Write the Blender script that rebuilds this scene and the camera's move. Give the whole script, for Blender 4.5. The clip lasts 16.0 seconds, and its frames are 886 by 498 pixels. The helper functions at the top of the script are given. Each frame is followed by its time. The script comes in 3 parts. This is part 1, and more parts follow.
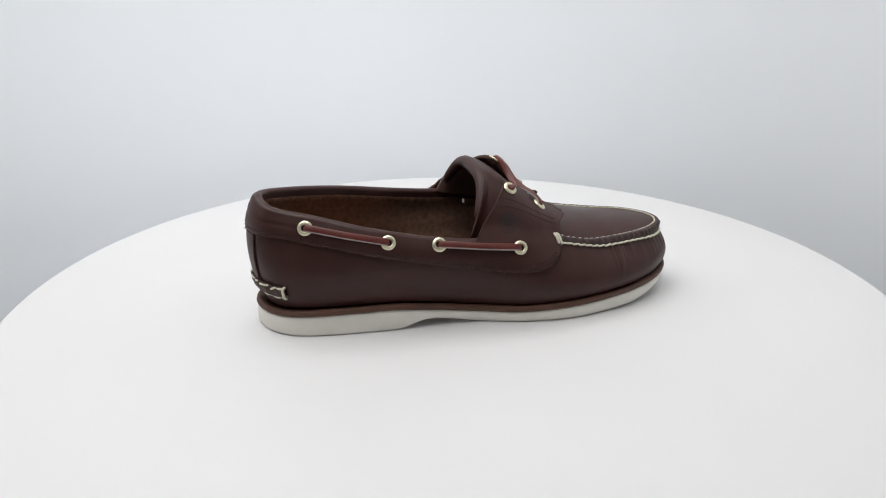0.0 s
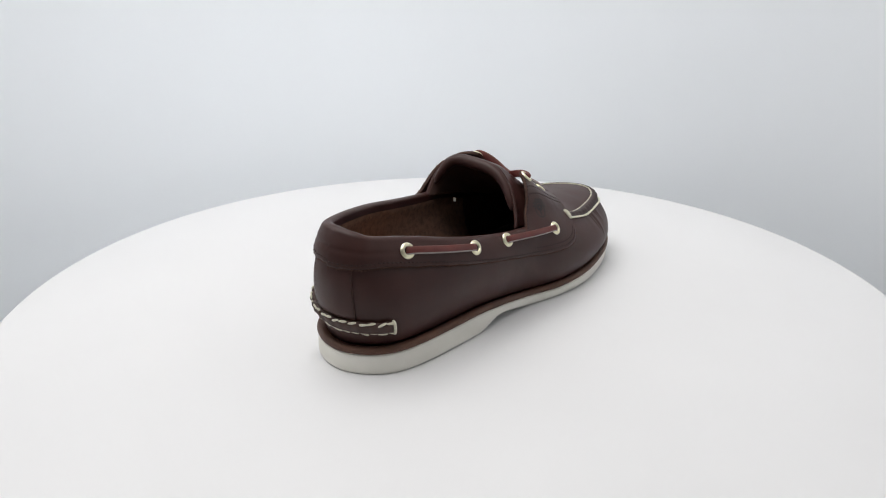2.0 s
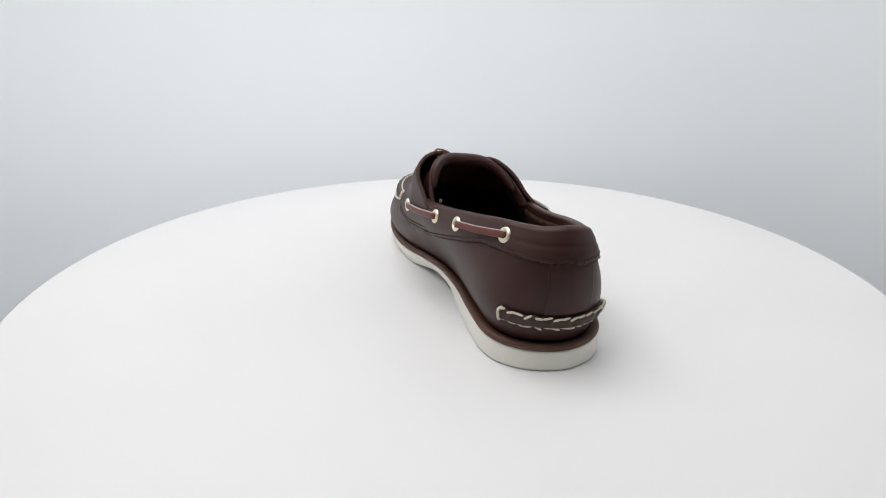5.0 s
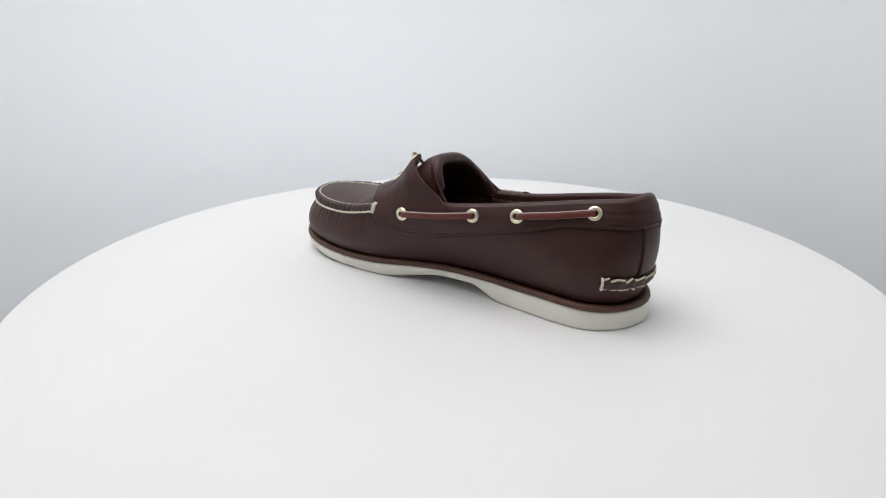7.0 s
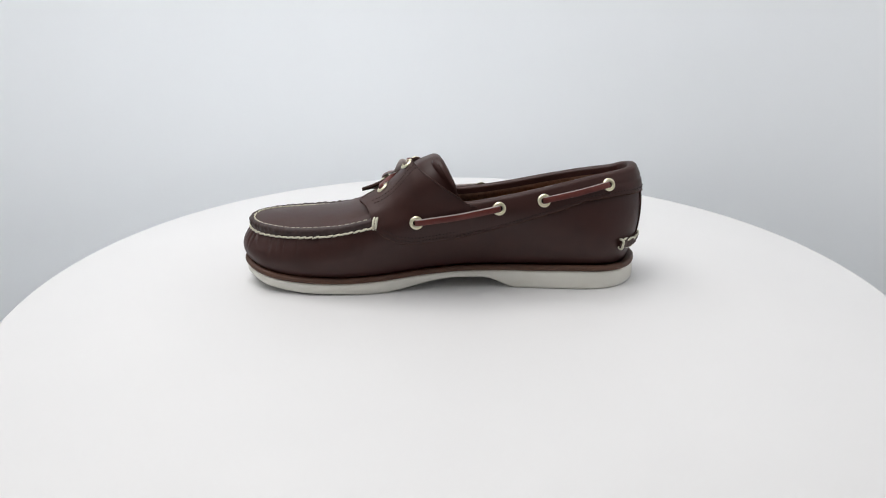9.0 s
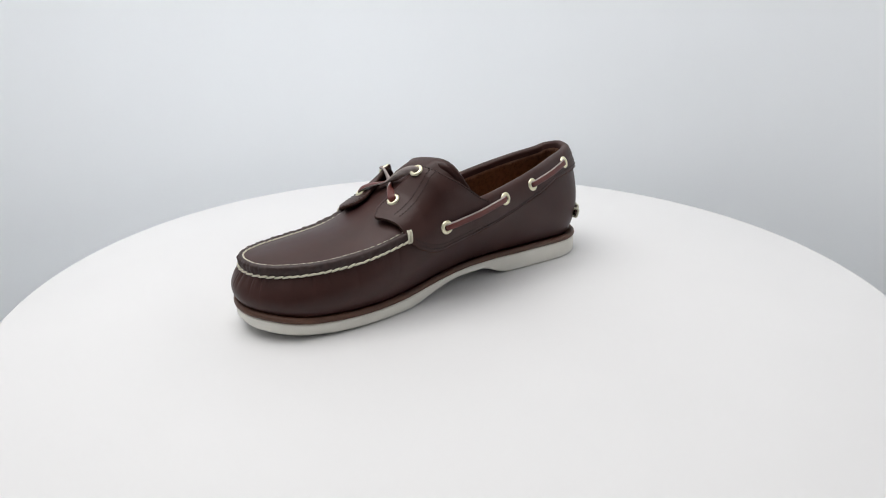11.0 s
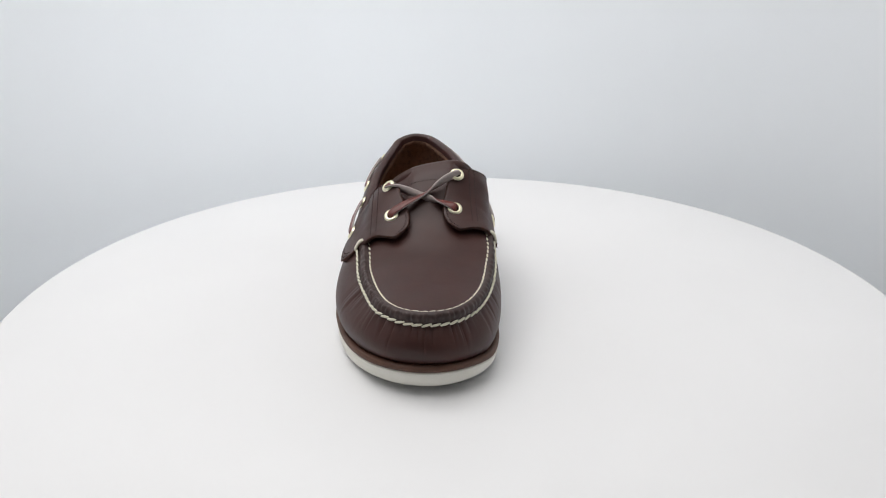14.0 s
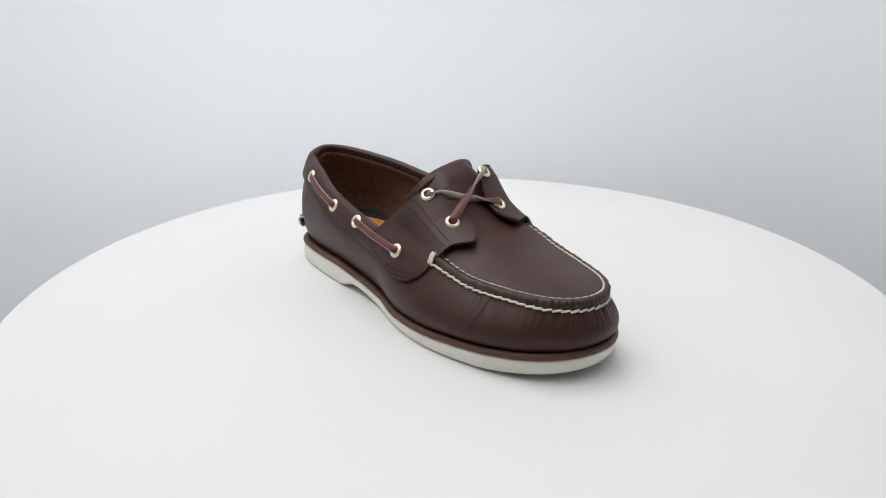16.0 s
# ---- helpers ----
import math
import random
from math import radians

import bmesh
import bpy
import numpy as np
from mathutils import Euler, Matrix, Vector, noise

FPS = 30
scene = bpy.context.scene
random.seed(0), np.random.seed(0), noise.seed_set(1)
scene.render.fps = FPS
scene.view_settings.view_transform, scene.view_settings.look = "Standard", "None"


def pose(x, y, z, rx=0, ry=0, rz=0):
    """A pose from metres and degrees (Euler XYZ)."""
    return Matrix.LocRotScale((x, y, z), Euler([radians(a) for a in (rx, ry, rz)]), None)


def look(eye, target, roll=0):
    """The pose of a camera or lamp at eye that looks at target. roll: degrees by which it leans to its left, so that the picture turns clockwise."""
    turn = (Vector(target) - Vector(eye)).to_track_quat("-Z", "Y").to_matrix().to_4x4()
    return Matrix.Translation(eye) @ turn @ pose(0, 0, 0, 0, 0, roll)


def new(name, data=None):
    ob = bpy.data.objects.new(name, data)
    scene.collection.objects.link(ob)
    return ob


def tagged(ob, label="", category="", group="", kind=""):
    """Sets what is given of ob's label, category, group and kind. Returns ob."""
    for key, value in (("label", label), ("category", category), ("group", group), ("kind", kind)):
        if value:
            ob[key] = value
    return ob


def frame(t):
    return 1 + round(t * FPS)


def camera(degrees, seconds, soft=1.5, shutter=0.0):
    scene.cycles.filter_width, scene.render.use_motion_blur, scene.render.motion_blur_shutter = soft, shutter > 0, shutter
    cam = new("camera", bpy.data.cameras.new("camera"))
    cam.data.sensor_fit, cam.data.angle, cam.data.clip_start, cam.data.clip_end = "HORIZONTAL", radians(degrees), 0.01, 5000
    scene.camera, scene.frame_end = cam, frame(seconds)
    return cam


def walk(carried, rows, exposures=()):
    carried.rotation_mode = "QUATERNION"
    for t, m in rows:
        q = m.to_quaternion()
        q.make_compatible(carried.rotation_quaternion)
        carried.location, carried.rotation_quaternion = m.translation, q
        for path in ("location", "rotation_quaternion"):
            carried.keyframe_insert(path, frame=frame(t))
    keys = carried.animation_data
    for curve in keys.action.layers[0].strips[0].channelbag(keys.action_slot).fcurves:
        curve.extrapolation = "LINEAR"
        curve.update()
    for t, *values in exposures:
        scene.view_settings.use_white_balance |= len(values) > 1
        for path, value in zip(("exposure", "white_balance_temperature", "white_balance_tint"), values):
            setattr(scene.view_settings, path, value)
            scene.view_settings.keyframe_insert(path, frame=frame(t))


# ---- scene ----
# ================= camera =================
SECONDS = 16.0
cam = camera(65.1, SECONDS, soft=1.05)
EYE = Matrix.Translation((0, -0.47, 0.2049)) @ pose(0, 0, 0, 69.25, 0, 0.766) @ pose(0, 0, 0, 0, 0, -0.22)
walk(cam, [(0.0, EYE), (SECONDS, EYE)])
scene.view_settings.exposure = 0.0

# ================= light =================
world = bpy.data.worlds.new("world")
scene.world = world
world.use_nodes = True
world.node_tree.nodes["Background"].inputs[0].default_value = (0.80, 0.88, 1.0, 1)
world.node_tree.nodes["Background"].inputs[1].default_value = 0.30


def softbox(name, eye, target, sx, sy, watts, colour):
    data = bpy.data.lights.new(name, "AREA")
    data.shape, data.size, data.size_y, data.energy, data.color = "RECTANGLE", sx, sy, watts, colour
    ob = new(name, data)
    ob.matrix_world = look(eye, target)
    return ob


softbox("softbox_lamp", (-0.38, 0.03, 1.58), (-0.05, 0.08, 0), 1.5, 1.3, 21.9, (1.0, 0.985, 0.97))
# unseen fill added behind the sheet to brighten the backdrop through it
softbox("added_backdrop_fill", (-0.50, 1.36, 0.02), (0.0, 0.2, 0.0), 1.2, 0.75, 17.6, (1.0, 0.985, 0.97))

# ================= materials =================


def material(name, colour, rough=0.5, metal=0.0, sheen=0.5):
    m = bpy.data.materials.new(name)
    m.use_nodes = True
    b = m.node_tree.nodes["Principled BSDF"]
    b.inputs["Base Color"].default_value = (*colour, 1)
    b.inputs["Roughness"].default_value = rough
    b.inputs["Metallic"].default_value = metal
    b.inputs["Specular IOR Level"].default_value = sheen
    return m


def grained(name, dark, light, rough, scale, bump, fine=0.0, fine_scale=2500.0, rough_var=0.08, metal=0.0, coords="Object", sheen=0.5, relief=0.0):
    """Colour varied at two scales, with fine relief."""
    m = material(name, light, rough, metal, sheen)
    nt = m.node_tree
    n, l = nt.nodes, nt.links
    b = n["Principled BSDF"]
    tc = n.new("ShaderNodeTexCoord")
    big, small = n.new("ShaderNodeTexNoise"), n.new("ShaderNodeTexNoise")
    big.inputs["Scale"].default_value, big.inputs["Detail"].default_value = scale, 5
    small.inputs["Scale"].default_value, small.inputs["Detail"].default_value = fine_scale, 3
    for t in (big, small):
        l.new(tc.outputs[coords], t.inputs["Vector"])
    add = n.new("ShaderNodeMath")
    add.operation = "MULTIPLY_ADD"
    add.inputs[1].default_value = fine
    l.new(small.outputs["Fac"], add.inputs[0])
    l.new(big.outputs["Fac"], add.inputs[2])
    ramp = n.new("ShaderNodeValToRGB")
    ramp.color_ramp.elements[0].position, ramp.color_ramp.elements[1].position = 0.3 + fine * 0.3, 0.7 + fine * 0.7
    ramp.color_ramp.elements[0].color, ramp.color_ramp.elements[1].color = (*dark, 1), (*light, 1)
    l.new(add.outputs[0], ramp.inputs[0])
    l.new(ramp.outputs[0], b.inputs["Base Color"])
    rr = n.new("ShaderNodeMapRange")
    rr.inputs["To Min"].default_value, rr.inputs["To Max"].default_value = rough - rough_var, rough + rough_var
    l.new(big.outputs["Fac"], rr.inputs["Value"])
    l.new(rr.outputs[0], b.inputs["Roughness"])
    bp = n.new("ShaderNodeBump")
    bp.inputs["Strength"].default_value, bp.inputs["Distance"].default_value = bump, 0.0003
    hh = n.new("ShaderNodeMath")
    hh.operation = "MULTIPLY_ADD"
    hh.inputs[1].default_value = relief
    l.new(big.outputs["Fac"], hh.inputs[0])
    l.new(small.outputs["Fac"], hh.inputs[2])
    l.new(hh.outputs[0], bp.inputs["Height"])
    l.new(bp.outputs[0], b.inputs["Normal"])
    return m


LEATHER = grained("brown_leather", (0.037, 0.0131, 0.0105), (0.050, 0.0180, 0.0144), 0.44, 55, 0.25, 0.15, 1800, sheen=0.32, relief=4.0)
LEATHER_EDGE = grained("raw_leather_edge", (0.036, 0.016, 0.012), (0.082, 0.039, 0.028), 0.85, 300, 0.7, 0.5, 2500)
BEAD_LEATHER = grained("seam_leather", (0.024, 0.011, 0.010), (0.045, 0.021, 0.018), 0.55, 260, 0.4, 0.3, 1800)
STRAP = grained("strap_leather", (0.034, 0.015, 0.011), (0.070, 0.032, 0.023), 0.6, 260, 0.5, 0.3, 1800)
FRAY = grained("loose_leather_fibre", (0.055, 0.024, 0.017), (0.13, 0.062, 0.043), 0.9, 300, 0.3, 0.5, 2500)
WELT = grained("welt_leather", (0.066, 0.026, 0.014), (0.108, 0.045, 0.024), 0.6, 90, 0.4, 0.4, 1500)
RUBBER = grained("off_white_rubber", (0.77, 0.745, 0.67), (0.83, 0.81, 0.74), 0.6, 60, 0.15, 0.2, 1500)
TONGUE_LINING = grained("brown_lining_leather", (0.060, 0.027, 0.019), (0.088, 0.042, 0.030), 0.6, 90, 0.3, 0.2, 1800)
NAP = grained("suede_nap", (0.13, 0.070, 0.046), (0.29, 0.165, 0.11), 0.95, 300, 0.4, 0.5, 2500)
SUEDE = grained("brown_suede", (0.066, 0.031, 0.020), (0.175, 0.090, 0.057), 0.95, 300, 0.9, 0.8, 1800)
FOOTBED = grained("dark_footbed", (0.012, 0.014, 0.016), (0.022, 0.025, 0.028), 0.85, 200, 0.4, 0.3)
ORANGE = grained("orange_footbed_pad", (0.55, 0.20, 0.02), (0.68, 0.27, 0.03), 0.8, 200, 0.4, 0.3)
LACE = grained("red_brown_lace", (0.092, 0.016, 0.012), (0.145, 0.029, 0.021), 0.45, 160, 0.3, 0.3, 1500)
LACE_EDGE = grained("raw_lace_edge", (0.30, 0.25, 0.24), (0.47, 0.41, 0.39), 0.8, 300, 0.5, 0.4)
THREAD = grained("cream_thread", (0.56, 0.53, 0.40), (0.80, 0.77, 0.64), 0.75, 500, 0.8, 0.5, 3500)
BROWN_THREAD = grained("brown_thread", (0.017, 0.007, 0.0056), (0.036, 0.0155, 0.0125), 0.8, 400, 0.3, 0.3)
BRASS = grained("pale_brass", (0.79, 0.74, 0.52), (0.89, 0.85, 0.65), 0.34, 300, 0.1, 0.2, 2500, 0.06, 1.0)
# near-black colour that stands in for the shade inside the eyelets
HOLE_SHADE = material("painted_hole_shade", (0.012, 0.006, 0.005), 0.9)
EMBOSS = grained("dark_embossing", (0.009, 0.005, 0.0045), (0.018, 0.009, 0.008), 0.6, 300, 0.3, 0.3)
TAG = grained("white_tag", (0.6, 0.58, 0.54), (0.75, 0.73, 0.68), 0.8, 300, 0.2, 0.2)



def let_through(m, share, colour):
    """Thin cloth or paper: part of the light passes through it."""
    nt = m.node_tree
    out, b = nt.nodes["Material Output"], nt.nodes["Principled BSDF"]
    mix, tr = nt.nodes.new("ShaderNodeMixShader"), nt.nodes.new("ShaderNodeBsdfTranslucent")
    tr.inputs["Color"].default_value = (*colour, 1)
    mix.inputs[0].default_value = share
    nt.links.new(b.outputs[0], mix.inputs[1])
    nt.links.new(tr.outputs[0], mix.inputs[2])
    nt.links.new(mix.outputs[0], out.inputs["Surface"])


DISC = grained("white_turntable", (0.735, 0.735, 0.742), (0.765, 0.765, 0.772), 0.55, 6, 0.05, 0.1, 900)
PAPER = grained("white_backdrop", (0.845, 0.865, 0.885), (0.875, 0.895, 0.915), 0.9, 2.5, 0.05, 0.1, 600)
# translucent so that the added fill behind it lifts the backdrop's tone
let_through(PAPER, 0.42, (0.88, 0.90, 0.92))
BASE = grained("dark_grey_plastic", (0.30, 0.30, 0.31), (0.36, 0.36, 0.37), 0.6, 40, 0.1, 0.1)
# for the added front slab: dark, so less light returns to the shoe
DARK_SCREEN = grained("dark_grey_screen", (0.11, 0.11, 0.115), (0.14, 0.14, 0.145), 0.9, 3, 0.1, 0.1)
SOFT_CLOTH = grained("diffuser_cloth", (0.75, 0.75, 0.75), (0.80, 0.80, 0.80), 0.9, 20, 0.1, 0.1)

# ================= helpers =================
MM = 0.001
AXIS = np.array([138.65, 20.68, 0.0])  # the turning axis, in the shoe's millimetres


def mesh(name, verts, faces, mats, smooth=True, ids=None):
    me = bpy.data.meshes.new(name)
    me.from_pydata([tuple(v) for v in verts], [], [tuple(f) for f in faces])
    for m in mats if isinstance(mats, (list, tuple)) else [mats]:
        me.materials.append(m)
    if ids is not None:
        me.polygons.foreach_set("material_index", np.array(ids, dtype=np.int32))
    me.polygons.foreach_set("use_smooth", np.full(len(faces), smooth))
    bm = bmesh.new()
    bm.from_mesh(me)
    bmesh.ops.remove_doubles(bm, verts=bm.verts, dist=1e-6)
    bmesh.ops.recalc_face_normals(bm, faces=bm.faces)
    bm.to_mesh(me)
    bm.free()
    return me


def part(name, data, parent, label=""):
    ob = new(name, data)
    ob.parent = parent
    return tagged(ob, label)


def shoe_part(name, verts, faces, mats, parent, label="", smooth=True, ids=None):
    """A part of the shoe, given in the shoe's millimetres."""
    v = (np.asarray(verts, float) - AXIS) * MM
    return part(name, mesh(name, v, faces, mats, smooth, ids), parent, label)


def grid_faces(rows, cols, closed_u=False, closed_v=False, base=0):
    out = []
    for i in range(rows if closed_u else rows - 1):
        for j in range(cols if closed_v else cols - 1):
            a, b = i, (i + 1) % rows
            c, d = j, (j + 1) % cols
            out.append((base + a * cols + c, base + a * cols + d, base + b * cols + d, base + b * cols + c))
    return out


def spline(points, params, closed=False):
    """Catmull-Rom through points (n, d) at parameters in knots, 0 to n-1 (or n when closed)."""
    P = np.asarray(points, float)
    if P.ndim == 1:
        P = P[:, None]
    n = len(P)
    t = np.asarray(params, float)
    if closed:
        t = t % n
        i = np.floor(t).astype(int) % n
        g = lambda k: P[(i + k) % n]
    else:
        t = np.clip(t, 0, n - 1)
        i = np.minimum(np.floor(t).astype(int), n - 2)
        g = lambda k: P[np.clip(i + k, 0, n - 1)]
    f = (t - np.floor(t) if closed else t - i)[:, None]
    a, b, c, d = g(-1), g(0), g(1), g(2)
    return 0.5 * (2 * b + (c - a) * f + (2 * a - 5 * b + 4 * c - d) * f**2 + (3 * b - a - 3 * c + d) * f**3)


def along(points, n, closed=False):
    """n points evenly spaced on the smooth curve through points."""
    k = len(points)
    t = np.linspace(0, k if closed else k - 1, 60 * k)
    c = spline(points, t, closed)
    if closed:
        c[-1] = c[0]
    s = np.r_[0, np.cumsum(np.linalg.norm(np.diff(c, axis=0), axis=1))]
    w = np.linspace(0, s[-1], n + 1)[:-1] if closed else np.linspace(0, s[-1], n)
    return np.stack([np.interp(w, s, c[:, i]) for i in range(c.shape[1])], 1)


def unit(v):
    return v / np.maximum(np.linalg.norm(v, axis=-1, keepdims=True), 1e-9)


def tangents(p, closed=False):
    return unit(np.roll(p, -1, 0) - np.roll(p, 1, 0)) if closed else unit(np.gradient(p, axis=0))


def tube(path, normals, section, closed=False, cap=True, scale=None):
    """Sweeps a section (m, 2: across, out) along a path with outward normals. Verts and faces."""
    t = tangents(path, closed)
    nrm = unit(normals - (normals * t).sum(1, keepdims=True) * t)
    side = np.cross(nrm, t)
    sec = np.asarray(section, float)
    k = np.ones(len(path)) if scale is None else np.asarray(scale)
    v = path[:, None] + (side[:, None] * sec[None, :, :1] + nrm[:, None] * sec[None, :, 1:]) * k[:, None, None]
    m = len(sec)
    f = grid_faces(len(path), m, closed, True)
    if cap and not closed:
        f += [tuple(range(m)), tuple(range((len(path) - 1) * m, len(path) * m))]
    return v.reshape(-1, 3), f


def ring(n, a, b, power=1.0):
    t = np.linspace(0, 2 * np.pi, n, endpoint=False)
    c, s = np.cos(t), np.sin(t)
    return np.stack([a * np.sign(c) * np.abs(c) ** power, b * np.sign(s) * np.abs(s) ** power], 1)


# ================= the place =================


def revolve(profile, n=192):
    """Turns (r, z) points round the z axis; ends on the axis may have r 0."""
    a = np.linspace(0, 2 * np.pi, n, endpoint=False)
    v = [(r * math.cos(t), r * math.sin(t), z) for r, z in profile for t in a]
    return v, grid_faces(len(profile), n, False, True)


def build_turntable():
    top = new("turntable")
    tagged(top, "round white turntable with a thin rounded rim, on a grey base", "turntable")
    R = 0.3065
    v, f = revolve([(0.0005, 0), (0.1, 0), (0.2, 0), (R - 0.004, 0), (R - 0.0015, -0.0006), (R, -0.003), (R, -0.014), (R - 0.002, -0.016), (0.0005, -0.016)])
    part("disc", mesh("disc", v, f, DISC), top, "white turntable top")
    v, f = revolve([(0.0005, -0.0165), (0.12, -0.0165), (0.13, -0.02), (0.135, -0.418), (0.13, -0.42), (0.0005, -0.42)])
    part("base", mesh("base", v, f, BASE), top, "grey turntable base")
    return top


def build_backdrop():
    """A white photo tent: floor sweeping up into the back wall and side walls, and roof; the dark front is an added
    screen.
    """
    z0, h, r = -0.42, 1.78, 0.35
    W, B, F = 1.15, 1.60, -0.95
    # a white sheet standing in a curve close behind the turntable
    R, top, low = 0.340, 0.55, z0
    plan = [(-0.62, -0.58)] + [(-(R + 0.11) * math.cos(a), 0.01 + R * math.sin(a)) for a in np.linspace(-0.12, math.pi + 0.12, 65)] + [(0.62, -0.58)]
    levels = [low, -0.1, 0.0, 0.15, 0.3, top]
    lean = lambda z: 1 + 0.6 * max(z, 0.0)  # the sheet leans outward above the turntable
    v = [(x * lean(z), y * lean(z), z) for x, y in plan for z in levels]
    v += [(x * lean(z) * 1.006, y * lean(z) * 1.006, z) for x, y in plan for z in levels]
    n, m = len(plan), len(levels)
    f = grid_faces(n, m) + grid_faces(n, m, base=n * m)
    f += [(i * m + e, (i + 1) * m + e, (i + 1) * m + e + n * m, i * m + e + n * m) for i in range(n - 1) for e in (0, m - 1)]
    ob = new("backdrop", mesh("backdrop", v, f, PAPER))
    tagged(ob, "smooth white sheet curving closely behind the turntable", "backdrop", kind="structure")

    def slab(name, a, b, label):
        (x0, y0, z0_), (x1, y1, z1) = a, b
        vs = [(x, y, z) for x in (x0, x1) for y in (y0, y1) for z in (z0_, z1)]
        fs = [(0, 1, 3, 2), (4, 5, 7, 6), (0, 1, 5, 4), (2, 3, 7, 6), (0, 2, 6, 4), (1, 3, 7, 5)]
        o = new(name, mesh(name, vs, fs, DARK_SCREEN if name == "added_dark_front" else SOFT_CLOTH, False))
        tagged(o, label, "tent wall", kind="structure")

    # slabs out of view: the white ones bounce light back onto the shoe
    slab("floor", (-W, F, z0 - 0.02), (W, B, z0), "white floor of the photo tent")
    slab("wall_back", (-W - 0.02, B, z0), (W + 0.02, B + 0.02, h), "white cloth back wall of the photo tent")
    slab("wall_left", (-W - 0.02, F, z0), (-W, B, h), "white cloth side wall of the photo tent")
    slab("wall_right", (W, F, z0), (W + 0.02, B, h), "white cloth side wall of the photo tent")
    slab("ceiling", (-W - 0.02, F, h), (W + 0.02, B + 0.02, h + 0.02), "white cloth roof of the photo tent")
    # added behind the camera to keep the shoe's near side darker
    slab("added_dark_front", (-W - 0.02, F - 0.02, z0), (W + 0.02, F, h), "unseen dark grey screen added behind the camera to cut bounced light")


turntable = build_turntable()
build_backdrop()

# ================= the shoe: form =================
# stations round the shoe from the back of the heel along the outer side to the toe and back along the inner side
EDGE = [(0, -1), (5, -18), (17, -30.5), (35, -36.8), (65, -40.8), (95, -42.8), (120, -43.8), (140, -46.5), (165, -55), (194, -59),
        (222, -56.5), (248, -50.5), (271, -39.3), (285.5, -24), (291.5, -4.5), (288, 13.5), (274, 30), (250, 38.3), (222, 41.3), (194, 40),
        (165, 35), (140, 31.5), (120, 30.5), (95, 31.5), (65, 35.3), (35, 37), (17, 30.9), (5, 17.2)]
TOP_OUTER = [(5, -1, 82.6), (9.5, -13.5, 79.8), (19, -18.7, 76.4), (38, -24.7, 72.6), (65, -33, 66), (95, -37.5, 59.5), (120, -40.3, 55.5),
             (140, -42.5, 54), (165, -44.5, 53), (192, -42.8, 49), (222, -41.3, 43), (248, -36.6, 42.4), (268.5, -30.3, 42), (281, -18.2, 41.5)]
TOP_INNER = [(285.2, -4, 41.2), (281.4, 9.8, 40.9), (269, 22, 40.8), (248.8, 31.5, 41.8), (222.4, 38.3, 44.8), (192, 41.8, 52), (165, 42.8, 59.5),
             (140, 41.3, 64.5), (120, 40, 66.5), (95, 37, 70), (65, 32.2, 75), (39, 24.8, 78.8), (20, 18.3, 80.8), (9.2, 11.2, 82)]
TOP = TOP_OUTER + TOP_INNER
LOW_BULGE = [8, 9, 10.5, 9.5, 8.5, 8, 7.5, 8, 9.5, 10, 10.5, 10, 8, 8.5, 9.5, 8.5, 7.5, 8.5, 9, 8, 6, 5.5, 6, 8, 10, 11.5, 11, 9.5]
HIGH_BULGE = [10, 9.5, 9.5, 10, 10, 9.5, 8.5, 8.5, 9, 10.5, 11, 8.5, 6.5, 6, 6.5, 6, 5.5, 6, 6.5, 5.5, 5, 6, 7.5, 8.5, 9, 9.5, 9.5, 9.5]
NS = len(EDGE)


def sole_top(x, y=-30.0):
    """Height of the outsole's upper edge; the inner side stays high along the arch."""
    x, y = np.broadcast_arrays(np.asarray(x, float), np.asarray(y, float))
    k = np.interp(x, [0, 35, 60, 85, 110, 135, 160, 190, 220, 258, 294], range(11))
    a = spline([12.3, 13.2, 13.7, 13.5, 11.0, 7.9, 7.3, 8.4, 9.8, 12.3, 15.6], k)[:, 0]
    b = spline([12.3, 13.5, 13.8, 13.3, 13.3, 13.2, 12.0, 9.8, 8.8, 10.4, 15.6], k)[:, 0]
    w = np.clip((y + 22) / 40, 0, 1)
    w = w * w * (3 - 2 * w)
    return a * (1 - w) + b * w


def sole_bottom(x, inner):
    """Height of the sole's underside: the heel block, the arch, the ball and the lifted toe."""
    ease = lambda q: np.clip(q, 0, 1) ** 2 * (3 - 2 * np.clip(q, 0, 1))
    outer_arch = 5.2 * ease((x - 84) / 21) * (1 - ease((x - 105) / 42))
    inner_arch = 8.3 * ease((x - 91) / 27) * (1 - ease((x - 136) / 56))
    toe = np.clip((x - 195) / 97, 0, 1)
    return np.where(inner, inner_arch, outer_arch) + 4.3 * toe**1.9


def edge_curve(n, inset=0.0):
    s = np.linspace(0, NS, n, endpoint=False)
    p = spline(EDGE, s, True)
    t = tangents(p, True)
    nrm = np.stack([t[:, 1], -t[:, 0]], 1)  # outward
    return p - nrm * inset, nrm, s


